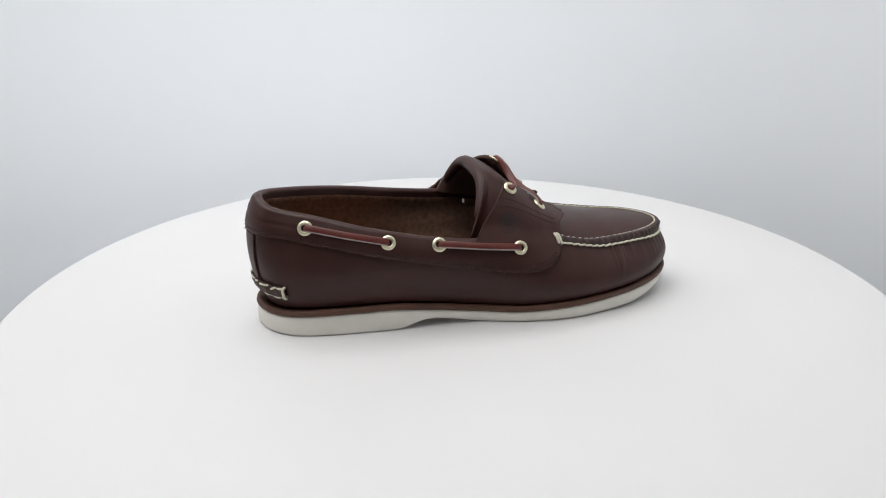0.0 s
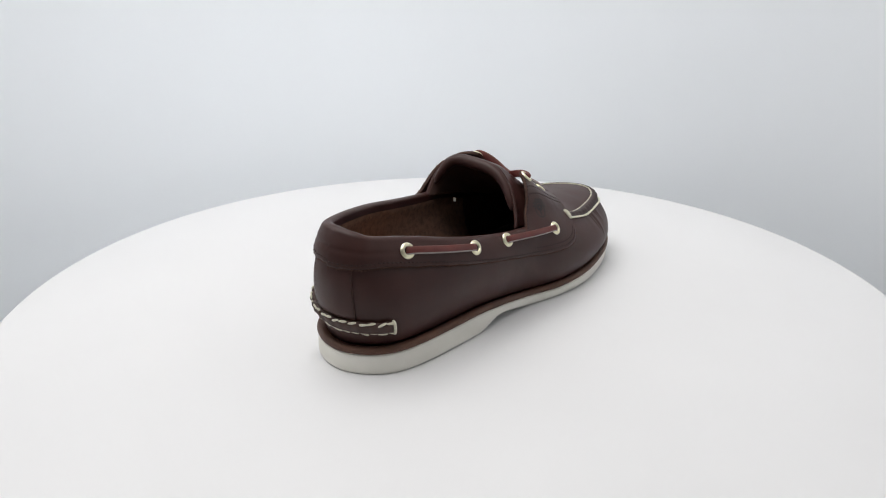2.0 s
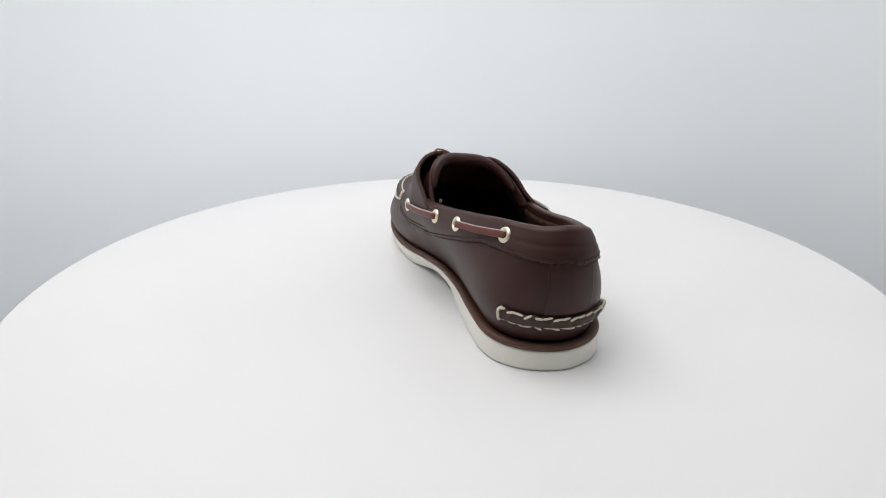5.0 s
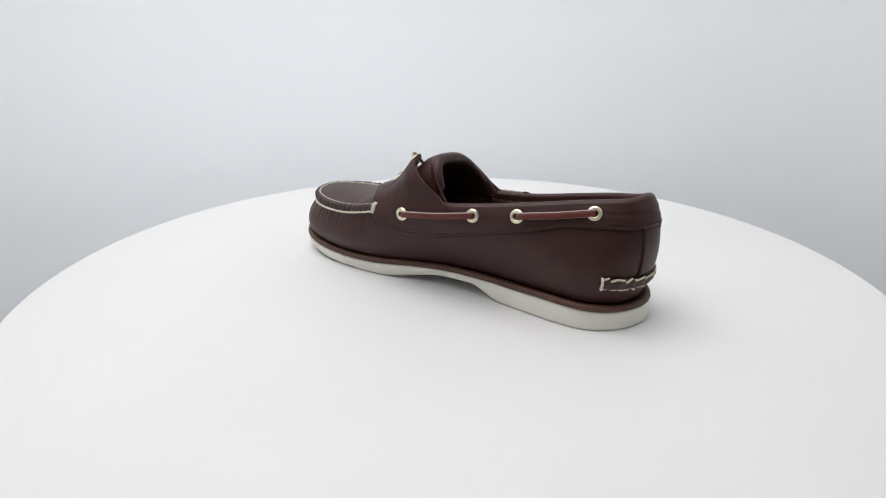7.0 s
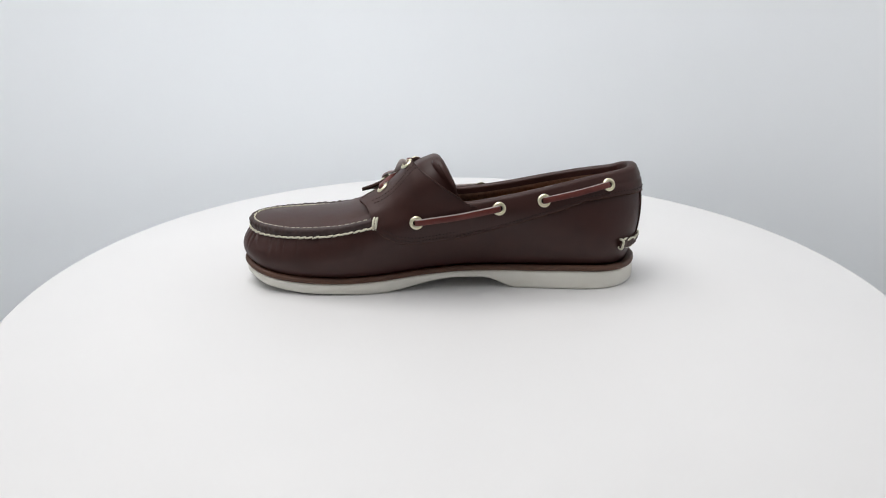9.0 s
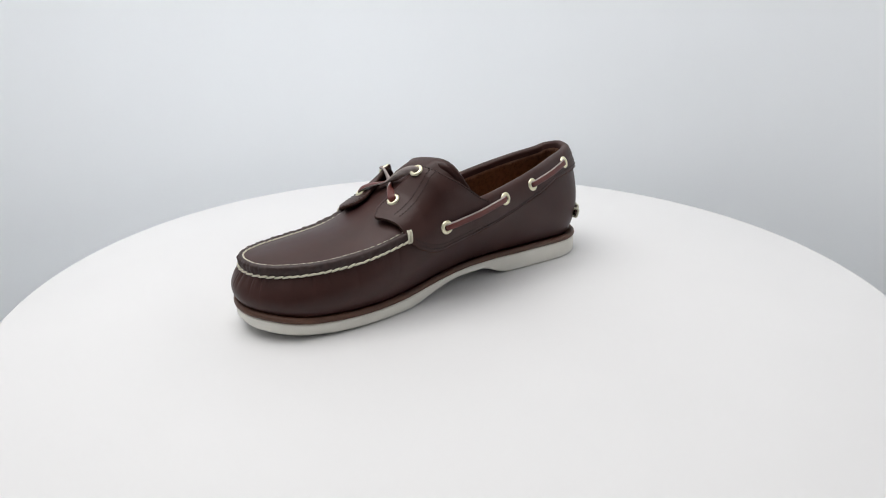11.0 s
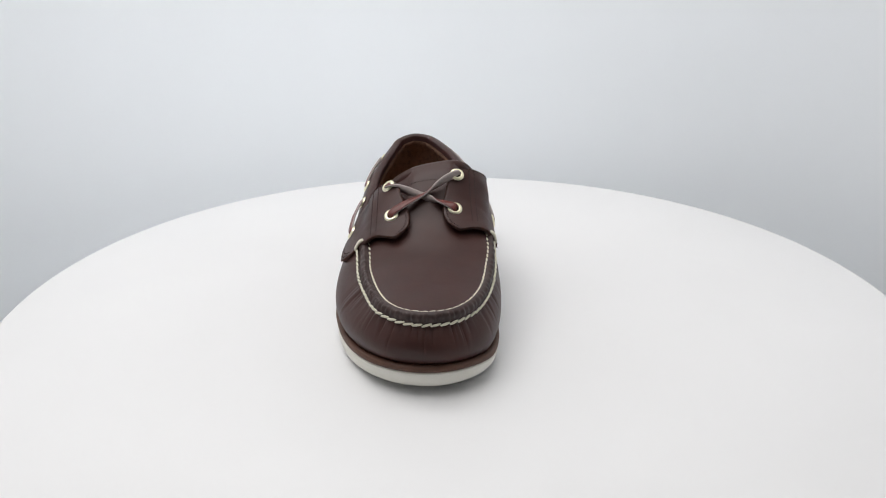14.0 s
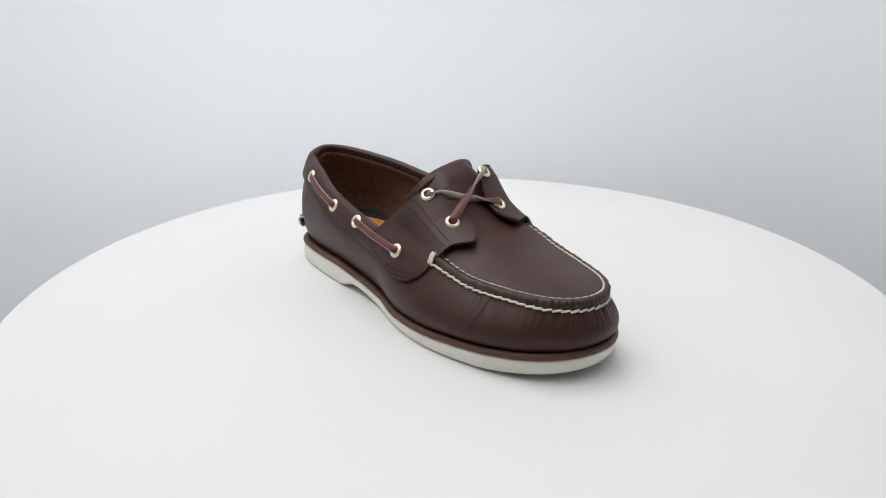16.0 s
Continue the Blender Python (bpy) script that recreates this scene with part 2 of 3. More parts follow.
def wall(s, v, lift=0.0):
    """The upper's side wall: s in stations, v 0 at the welt to 1 at its upper edge. Points and outward normals."""
    s, v = np.broadcast_arrays(np.asarray(s, float), np.asarray(v, float))
    sh = s.shape
    s, v = s.ravel(), v.ravel()

    def at(s, v):
        e = spline(EDGE, s, True)
        d = spline(EDGE, s + 0.02, True) - spline(EDGE, s - 0.02, True)
        d = unit(d)
        nrm = np.stack([d[:, 1], -d[:, 0]], 1)
        b = e - nrm * np.interp(e[:, 0], [0, 90, 150], [6.0, 5.4, 4.2])[:, None]
        B = np.c_[b, sole_top(b[:, 0], b[:, 1]) + 3.0]
        T = spline(TOP, s, True)
        n3 = np.c_[nrm, np.zeros(len(s))]
        hgt = (T - B)[:, 2:3] * np.array([[0, 0, 1]])
        p1 = B + n3 * spline(LOW_BULGE, s, True) + hgt * 0.36
        p2 = T + n3 * spline(HIGH_BULGE, s, True) - hgt * 0.32
        w = v[:, None]
        return (1 - w) ** 3 * B + 3 * (1 - w) ** 2 * w * p1 + 3 * (1 - w) * w**2 * p2 + w**3 * T

    p = at(s, v)
    a = at(s + 0.02, v) - at(s - 0.02, v)
    c = at(s, np.minimum(v + 0.01, 1)) - at(s, np.maximum(v - 0.01, 0))
    nn = unit(np.cross(a, c))
    return (p + nn * lift).reshape(*sh, 3), nn.reshape(*sh, 3)


# the apron and instep: outer edge, inner edge, ridge
APRON_OUTER = [(134, -36, 55.5), (149, -38.5, 54.5), (165, -40, 54), (178, -40, 53.5), (190, -37.5, 52), (205.5, -36.6, 47.6), (221.5, -35.8, 45.2),
               (246.5, -31.8, 45), (266.5, -26, 45.6), (279.2, -17, 46.4), (283.6, -5.2, 46.6)]
APRON_INNER = [(131, 38.5, 66), (146, 39.5, 63.5), (165, 40, 61), (178, 39.5, 59), (190.5, 38.6, 56.2), (207.2, 37.6, 52), (223, 34.5, 48.8),
               (248.5, 28.5, 46.3), (269, 19.5, 46.2), (280.3, 8, 46.2), (283.6, -5.2, 46.6)]
RIDGE = [(151, 7.5, 93.6), (160, 7, 89.8), (169, 5, 83), (179, 2, 74.3), (190, 0, 65.5), (206, -1, 58.3), (222, -2, 53.8), (246, -4, 50.2), (266, -5.3, 48.6),
         (277.5, -5.4, 47.6), (283.6, -5.2, 46.6)]
APRON_LOOP = APRON_OUTER + APRON_INNER[-2::-1]  # one smooth line round the toe


def apron_edge(tau, outer):
    return spline(APRON_LOOP, tau if outer else 20 - tau)


def apron(tau, phi, lift=0.0):
    """The top of the shoe: tau 0 at the tongue's end to 10 at the toe, phi -1 at the outer edge to 1 at the inner."""
    tau, phi = np.broadcast_arrays(np.asarray(tau, float), np.asarray(phi, float))
    sh = tau.shape
    tau, phi = tau.ravel(), phi.ravel()

    def at(tau, phi):
        r, l, c = apron_edge(tau, True), apron_edge(tau, False), spline(RIDGE, tau)
        w = ((phi + 1) / 2)[:, None]
        flat = r * (1 - w) + l * w
        mid = (r + l) / 2
        q = np.interp(tau, [0, 4, 6], [0.72, 0.8, 1.0])
        power = np.where(phi > 0, np.interp(tau, [0, 4, 6], [3.3, 2.8, 2.1]), np.interp(tau, [0, 3, 5], [3.3, 2.8, 2.1]))
        crown = ((1 - np.abs(phi) ** power) ** q)[:, None]
        return flat + (c - mid) * crown

    e = 0.01
    p = at(tau, phi)
    a = at(tau + e, phi) - at(tau - e, phi)
    c = at(tau, np.minimum(phi + e, 1)) - at(tau, np.maximum(phi - e, -1))
    nn = unit(np.cross(a, c))
    return (p + nn * lift).reshape(*sh, 3), nn.reshape(*sh, 3)


def hook(x, k=1.0):
    x = np.clip(x, 0, 1)
    return x * x * (3 - 2 * x) * k


def shell(pts, nrm, thick, closed_u=False):
    """A skin with thickness: outer points (r, c, 3), inward by thick. Verts, faces, ids (0 skin, 1 edge)."""
    r, c = pts.shape[:2]
    inner = pts - nrm * thick
    v = np.concatenate([pts.reshape(-1, 3), inner.reshape(-1, 3)])
    k = r * c
    f = grid_faces(r, c, closed_u)
    ids = [0] * (2 * len(f))
    f = f + [tuple(q + k for q in reversed(p)) for p in f]
    rim = []
    top, bot = [i * c + c - 1 for i in range(r)], [i * c for i in range(r)]
    for line in (top, bot):
        for i in range(r if closed_u else r - 1):
            a, b = line[i], line[(i + 1) % r]
            rim.append((a, b, b + k, a + k))
    if not closed_u:
        for base in (0, (r - 1) * c):
            for j in range(c - 1):
                a, b = base + j, base + j + 1
                rim.append((a, b, b + k, a + k))
    return v, f + rim, ids + [1] * len(rim)


def brown_stitches(paths, parent, label):
    """Fine thread rows, joined: each (path, normals, step)."""
    V, F = [], []
    for path, normals, step in paths:
        path, normals = np.asarray(path), np.asarray(normals)
        d = np.r_[0, np.cumsum(np.linalg.norm(np.diff(path, axis=0), axis=1))]
        for i in range(int(d[-1] / step)):
            seg = []
            for q in (0.12, 0.5, 0.88):
                w = (i + q) * step
                p = np.array([np.interp(w, d, path[:, j]) for j in range(3)])
                nn = unit(np.array([np.interp(w, d, normals[:, j]) for j in range(3)]))
                seg.append((p, nn))
            t = unit(seg[2][0] - seg[0][0])
            base = len(V)
            for (p, nn), r, up in zip(seg, (0.24, 0.48, 0.24), (-0.2, 0.06, -0.2)):
                side = np.cross(nn, t)
                for a in range(6):
                    b = a * math.pi / 3
                    V.append(p + nn * (up + math.sin(b) * r) + side * math.cos(b) * r * 1.1)
            F += grid_faces(3, 6, False, True, base)
            F += [tuple(base + a for a in range(6)), tuple(base + 12 + a for a in range(6))]
    return tagged(shoe_part("brown_stitching", V, F, BROWN_THREAD, parent, label), kind="stuff")


shoe = new("boat_shoe")
tagged(shoe, "dark brown leather boat shoe with white rubber sole and red-brown laces", "shoe")


def build_sole():
    n = 320
    rings_ = []
    p0, nrm, s = edge_curve(n)
    inner = p0[:, 1] > -4
    x = p0[:, 0]
    zb, zt = sole_bottom(x, inner), sole_top(x, p0[:, 1])
    draw = (1.4 * hook((x - 120) / 50) + 3.6 * hook((x - 240) / 50))[:, None]  # the forefoot's sides lean in towards the ground
    for inset, z, k in ((3.5, zb + 0.2, 1.0), (1.2, zb, 1.0), (0.2, zb + 0.9, 0.94), (0.0, zb + 2.0, 0.75), (0.1, zb * 0.5 + zt * 0.5, 0.2), (0.5, zt - 1.4, 0.0), (0.8, zt - 0.3, 0.0), (1.6, zt, 0.0), (9, zt, 0.0)):
        rings_.append(np.c_[p0 - nrm * (inset + draw * k), z])
    v = np.concatenate(rings_)
    f = grid_faces(len(rings_), n, False, True)
    # underside and top, strips from outer to inner side
    for base in (0, (len(rings_) - 1) * n):
        for i in range(n // 2):
            a, b, c, d = i, i + 1, (n - i - 1) % n, (n - i) % n
            q = [base + k for k in (a, b, c, d)]
            f.append(tuple(dict.fromkeys(q)))
    f = [q for q in f if len(set(q)) > 2]
    shoe_part("outsole", v, f, RUBBER, shoe, "off-white rubber outsole with a heel block")
    rings_ = []
    for inset, dz in ((6, 0.02), (0.8, 0.02), (0.1, 0.5), (-0.25, 1.6), (0.0, 2.9), (0.7, 3.6), (1.8, 3.9), (3.2, 3.7), (4.3, 3.0), (8.5, 2.6)):
        rings_.append(np.c_[p0 - nrm * inset, zt + dz])
    v = np.concatenate(rings_)
    shoe_part("welt", v, grid_faces(len(rings_), n, True, True), WELT, shoe, "brown leather welt")


def puckers(s, v):
    """Small gathers below the apron seam at the toe."""
    amp = hook((s - 9.2) / 1.6) * hook((19.3 - s) / 1.6)
    out = np.zeros_like(s)
    for k, (fr, ph, a) in enumerate(((17.0, 0.3, 0.5), (27.0, 1.9, 0.34), (9.1, 4.0, 0.42))):
        fold = np.abs(np.sin(s * fr * 0.5 + ph + 0.9 * np.sin(s * 2.1 + k * 1.7))) ** 0.6 - 0.7
        out += a * fold * (0.55 + 0.45 * np.sin(s * (3.1 + k) + 2.0 * k))
    drop = 0.42 + 0.16 * np.sin(s * 5.3) + 0.1 * np.sin(s * 13.1)
    return 1.75 * out * amp * hook((v - drop) / 0.5) ** 1.3


def build_upper():
    s = np.r_[np.linspace(0, 9, 180)[:-1], np.linspace(9, 19, 760)[:-1], np.linspace(19, NS, 180)[:-1]][:, None]
    v = np.linspace(0, 1, 30)[None, :]
    p, nn = wall(s, v)
    p = p + nn * puckers(np.broadcast_to(s, p.shape[:2]), np.broadcast_to(v, p.shape[:2]))[..., None]
    vv, f, ids = shell(p, nn, 1.8, True)
    shoe_part("vamp", vv, f, [LEATHER, LEATHER_EDGE], shoe, "smooth dark brown leather side", ids=ids)
    # apron and tongue in one piece, down to the toe seam
    tau = np.r_[np.linspace(0, 9, 64), np.linspace(9.08, 9.97, 14)][:, None]
    phi = np.sin(np.linspace(-1, 1, 41) * math.pi / 2)[None, :]
    p, nn = apron(tau, phi)
    sink = 2.8 * hook((3.6 - tau) / 1.6) * hook((np.abs(phi) - 0.3) / 0.25) * hook(tau / 0.5)  # under the facings
    p = p - nn * sink[..., None]
    vv, f, ids = shell(p, nn, 2.6)
    skin = (p.shape[0] - 1) * (p.shape[1] - 1)
    ids[skin:2 * skin] = [2] * skin
    shoe_part("apron", vv, f, [LEATHER, LEATHER, TONGUE_LINING], shoe, "smooth dark brown leather apron and tongue", ids=ids)
    # padded rolled end of the tongue
    ph = np.linspace(-0.93, 0.95, 60)
    c, cn = apron(np.full(60, 0.02), ph)
    ahead, _ = apron(np.full(60, 0.3), ph)
    ahead = unit(ahead - c)
    swell = 0.2 + 0.8 * np.sin(np.linspace(0, math.pi, 60)) ** 0.28
    vv, f = tube(c - cn * 4.3 + ahead * 0.8, cn, ring(18, 5.0, 4.3), scale=swell)
    roll = shoe_part("tongue_roll", vv, f, LEATHER, shoe, "padded rolled tongue edge")
    inside = unit(-ahead - cn * 0.35)
    brown_stitches([(c - cn * 4.3 + ahead * 0.8 + inside * 4.35 * swell[:, None], inside, 2.6)], roll, "brown stitching along the tongue")


def station_of(x, outer):
    """Station on one side of the shoe where its upper edge has that x."""
    s = np.linspace(1, 14, 400) if outer else np.linspace(14, 27, 400)
    xs = spline(TOP, s, True)[:, 0]
    o = np.argsort(xs)
    return np.interp(x, xs[o], s[o])


def section(x, outer, lift=0.0, n=120, high=0.0):
    """The upper's outline at one x, from the welt up the wall and over the apron to the ridge: points and normals."""
    s = station_of(x, outer)
    v = np.linspace(0, 0.96, n)
    p, nn = wall(np.full(n, float(s)), v)
    tt = np.linspace(0, 10, 300)
    tau = float(np.interp(x, apron_edge(tt, outer)[:, 0], tt))
    ph = np.linspace(-0.96, 0, n) if outer else np.linspace(0.96, 0, n)
    q, qn = apron(np.full(n, tau), ph)
    allp, alln = np.concatenate([p, q]), np.concatenate([nn, qn])
    d = np.r_[0, np.cumsum(np.linalg.norm(np.diff(allp, axis=0), axis=1))]
    w = np.linspace(0, d[-1], 2 * n)
    allp = np.stack([np.interp(w, d, allp[:, i]) for i in range(3)], 1)
    alln = np.stack([np.interp(w, d, alln[:, i]) for i in range(3)], 1)
    for _ in range(10):  # eases the crease between wall and apron
        allp[1:-1] = (allp[:-2] + 2 * allp[1:-1] + allp[2:]) / 4
        alln[1:-1] = (alln[:-2] + 2 * alln[1:-1] + alln[2:]) / 4
    alln = unit(alln)
    away = hook((w - d[n - 1] * 0.86) / (d[-1] - d[n - 1] * 0.86) * 2.2)  # stands off the tongue
    return allp + alln * (lift + high * away)[:, None], alln


def seam_height(x, outer):
    """Height of the collar's lower seam on each side."""
    if outer:
        return np.interp(x, [-4, 4, 20, 50, 84, 120, 150, 172, 182, 189, 194], [65, 64.5, 63, 56.5, 48.5, 41.5, 37, 35.6, 37.4, 42, 49])
    return np.interp(x, [-4, 4, 20, 45, 78, 109, 140, 165, 176, 186, 194], [65, 66, 67, 65.5, 57, 49.5, 42, 39, 40.4, 45.5, 53])


def build_saddle(outer):
    """The facing that carries the lace holes, laid over the wall and the instep on one side."""
    rng = np.random.default_rng(11)
    xs = np.linspace(133, 203, 98) if outer else np.linspace(122, 202, 106)
    rows_p, rows_n, outlines, spans = [], [], [], []
    cols = 48
    for x in xs:
        p, nn = section(x, outer, 2.0, high=np.interp(x, [140, 160, 178, 192, 202], [3.4, 3.0, 1.4, 2.8, 3.6]) + (0 if outer else 1.2 * hook((170 - x) / 14)))
        d = np.linspace(0, 1, len(p))
        z = p[:, 2]
        rise = np.maximum.accumulate(z + np.arange(len(z)) * 1e-6)
        y = p[:, 1] if outer else -p[:, 1]
        k = int(np.argmin(y))
        reach = lambda target: float(np.interp(target, np.maximum.accumulate(y[k:]), d[k:]))
        lo = float(np.interp(seam_height(x, outer), rise, d))
        if outer:
            if x > 193:
                lo = reach(np.interp(x, [193, 195, 203], [-36, -33, -21.5]))
            inner_y = np.interp(x, [150, 157, 172, 183, 190, 196, 200.5, 203], [-21.5, -18.6, -15.5, -11.5, -10.8, -12, -16, -20.5])
            back_z = np.interp(x, [133, 136.5, 140, 146, 153, 158, 163], [54.5, 57.5, 66, 78, 87.5, 94, 105])
        else:
            if x > 194:
                lo = reach(-np.interp(x, [194, 196, 202], [36, 33, 21.5]))
            inner_y = -np.interp(x, [150, 158, 168, 180, 189, 195, 200, 202], [20, 17.5, 15, 11.5, 11, 12.5, 16.5, 20.5])
            back_z = np.interp(x, [122, 128, 134, 142, 150, 156, 161], [65.5, 69, 74.5, 83.5, 91, 96.5, 106])
        hi = min(reach(inner_y), float(np.interp(back_z, rise, d)) if back_z < rise[-1] else 1.0)
        outlines.append((p, nn, d))
        spans.append((lo, max(hi, lo + 0.02)))
    spans = np.array(spans)
    for _ in range(6):  # rounds the corners of the outline
        spans[1:-1] = (spans[:-2] + 2 * spans[1:-1] + spans[2:]) / 4
    spans += rng.normal(0, 0.0022, spans.shape)
    for (p, nn, d), (lo, hi) in zip(outlines, spans):
        w = np.linspace(lo, hi, cols)
        rows_p.append(np.stack([np.interp(w, d, p[:, i]) for i in range(3)], 1))
        rows_n.append(np.stack([np.interp(w, d, nn[:, i]) for i in range(3)], 1))
    P, N = np.array(rows_p), unit(np.array(rows_n))
    v, f, ids = shell(P, N, 2.3)
    ob = shoe_part("facing", v, f, [LEATHER, LEATHER_EDGE], shoe, "dark brown leather lace facing", ids=ids)
    return ob, P, N


def collar_v(s):
    """The wall's v at the collar's seam."""
    x = spline(TOP, s, True)[:, 0]
    out = []
    for a, b in zip(s % NS, x):
        v = np.linspace(0, 1, 80)
        z = wall(np.full(80, a), v)[0][:, 2]
        side = a < 14
        zz = seam_height(b, True) if side else seam_height(b, False)
        out.append(float(np.interp(zz, z, v)))
    return np.array(out)


def build_collar():
    """The padded leather band round the opening, from under one facing round the heel to under the other."""
    s = np.linspace(-6.9, 7.0, 420)
    lo = collar_v(s)
    rng = np.random.default_rng(3)
    lo = lo + np.convolve(rng.normal(0, 0.005, len(s) + 4), [0.25, 0.5, 0.25], "same")[2:-2]
    cols = []
    for k in np.linspace(0, 1, 18):
        v = lo + (1 - lo) * k
        p, nn = wall(s, v)
        puff = 1.8 + 0.6 * math.sin(math.pi * min(k * 1.05, 1.0))
        crease = 0.55 * math.exp(-((k - 0.52) / 0.07) ** 2) * np.exp(-(s / 2.6) ** 2)
        cols.append((p + nn * (puff - crease)[:, None], nn))
    # roll over the top into the opening
    T, tn = wall(s, np.full(len(s), 1.0))
    up = np.array([[0, 0, 1.0]])
    inward = -unit(tn * np.array([[1, 1, 0]]))
    for a in np.linspace(0.25, 1.0, 7) * math.pi:
        cols.append((T + inward * 1.6 + (-inward * math.cos(a) * 3.1 + up * math.sin(a) * 2.2), None))
    cols.append((T + inward * 4.7 - up * 3.5, None))
    P = np.stack([c[0] for c in cols], 1)
    v = P.reshape(-1, 3)
    f = grid_faces(*P.shape[:2])
    ids = [0] * len(f)
    # raw lower edge
    base = len(v)
    low = cols[0][0] - cols[0][1] * 2.2
    v = np.concatenate([v, low])
    c = P.shape[1]
    for i in range(len(s) - 1):
        f.append((i * c, (i + 1) * c, base + i + 1, base + i))
        ids.append(1)
    shoe_part("collar", v, f, [LEATHER, LEATHER_EDGE], shoe, "padded dark brown leather collar", ids=ids)
    return s, lo, cols[0][0], cols[0][1], cols[-1][0], inward


def build_inside():
    """The suede lining and the footbed."""
    s = np.linspace(-8.5, 8.5, 220)
    cols = []
    T, tn = wall(s, np.full(len(s), 1.0))
    inward = -unit(tn * np.array([[1, 1, 0]]))
    for k in np.linspace(0.0, 1.0, 14):
        p, nn = wall(s, np.full(len(s), 1.0 - 0.93 * k))
        cols.append(p - nn * ((4.3 + min(k * 4, 1.0) * 0.7) if k < 0.6 else 3.6) - np.array([[0, 0, 2.0]]) * (1 - k))
    P = np.stack(cols, 1)
    shoe_part("lining", P.reshape(-1, 3), grid_faces(*P.shape[:2]), SUEDE, shoe, "brown suede lining")
    n = 200
    p0, nrm, _ = edge_curve(n, 6.5)
    z = sole_top(p0[:, 0], p0[:, 1]) + np.interp(p0[:, 0], [0, 90, 160], [16.0, 14.5, 7.5])
    outer_ = np.c_[p0, z]
    mid = np.c_[p0 - nrm * 5, z - 2.0]
    v = np.concatenate([outer_, mid])
    f = grid_faces(2, n, False, True)
    for i in range(n // 2):
        q = [n + k for k in (i, i + 1, (n - i - 1) % n, (n - i) % n)]
        q = tuple(dict.fromkeys(q))
        if len(q) > 2:
            f.append(q)
    bed = shoe_part("footbed", v, f, FOOTBED, shoe, "dark grey cushioned footbed")
    # orange pad on it
    t = np.linspace(0, 2 * np.pi, 48, endpoint=False)
    c, q = np.cos(t), np.sin(t)
    px, py = 78 + 58 * np.sign(c) * np.abs(c) ** 0.75, -1 + 25 * np.sign(q) * np.abs(q) ** 0.75
    pz = sole_top(px) + np.interp(px, [0, 90, 160], [14.1, 12.6, 5.6])
    v = np.concatenate([np.c_[px, py, pz], np.c_[78 + (px - 78) * 0.96, -1 + (py + 1) * 0.93, pz + 0.7], np.c_[78 + (px - 78) * 0.5, -1 + (py + 1) * 0.4, pz + 0.8]])
    f = grid_faces(3, 48, False, True) + [tuple(range(96, 144))]
    shoe_part("footbed_pad", v, f, ORANGE, bed, "orange footbed pad")


build_sole()
build_upper()
facing_outer, FO_P, FO_N = build_saddle(True)
facing_inner, FI_P, FI_N = build_saddle(False)
COLLAR_S, COLLAR_V, COLLAR_EDGE, COLLAR_N, COLLAR_INNER, COLLAR_IN = build_collar()
build_inside()

# ================= the shoe: seams, eyelets, laces =================


def build_seam_bead():
    """The raised, gathered seam round the apron."""
    n = 300
    k = np.linspace(0, 1, n)
    s = 9 + 10 * k
    T, tn = wall(s, np.full(n, 0.985))
    tau = np.interp(s, [9, 10, 11, 12, 13, 14, 15, 16, 17, 18, 19], [4, 6, 7, 8, 9, 10, 11, 12, 13, 14, 16])
    E = spline(APRON_LOOP, tau)
    across = unit(E - T)
    t = tangents(T)
    up = unit(np.cross(t, across))
    up = up * np.sign((up * (tn + np.array([[0, 0, 0.8]]))).sum(1, keepdims=True))
    out = unit(tn * np.array([[1, 1, 0]]))
    z = np.array([[0, 0, 1.0]])
    lip = E + out * 1.1 + z * 0.9  # the fold stands a little above the apron
    hgt = 1.5 + 0.3 * np.sin(k * 300) + 0.22 * np.sin(k * 121 + 1) + 0.2 * np.abs(np.sin(k * 210))
    rows = [T + tn * 0.1 - up * 0.4]
    for w in np.linspace(0, 1, 12):
        rise = hgt * math.sin(math.pi * w ** 1.3) ** 0.7 if 0 < w < 1 else hgt * 0
        rows.append(T * (1 - w) + lip * w + up * rise[:, None] + tn * 0.15)
    rows += [lip - out * 0.9 + z * 0.25, E - out * 0.9 - z * 0.1, E - out * 1.6 - z * 1.2]
    P = np.stack(rows, 1)
    bead = shoe_part("apron_seam", P.reshape(-1, 3), grid_faces(n, len(rows)), BEAD_LEATHER, shoe, "raised gathered leather seam round the apron")
    low = T + tn * 0.9 - across * 0.5 + up * 0.2
    high = E - out * 0.5 + z * 0.55
    up = unit(z - out * 0.25 + up * 0.3)
    return bead, low, high, tn, up


def stitch_mesh(name, length, width, mat, n=8):
    """One plump thread stitch along x, lying on z 0."""
    v, rows = [], 7
    for i in range(rows):
        a = math.pi * i / (rows - 1)
        x, r = -math.cos(a) * length / 2, max(math.sin(a), 0.02) ** 0.7
        for j in range(n):
            b = 2 * math.pi * j / n
            v.append((x * MM, math.cos(b) * r * width / 2 * MM, math.sin(b) * r * width * 0.42 * MM))
    return mesh(name, v, grid_faces(rows, n, False, True), mat)


def place(me, name, parent, p, t, n, label="", turn=0.0):
    """A part on a surface: x along t, z along n, at p in the shoe's millimetres."""
    t, n = Vector(t).normalized(), Vector(n).normalized()
    t = (t - n * t.dot(n)).normalized()
    y = n.cross(t)
    ob = part(name, me, parent, label)
    m = Matrix((t, y, n)).transposed().to_4x4()
    ob.matrix_local = Matrix.Translation(Vector((p - AXIS) * MM)) @ m @ Matrix.Rotation(turn, 4, "Z")
    return ob


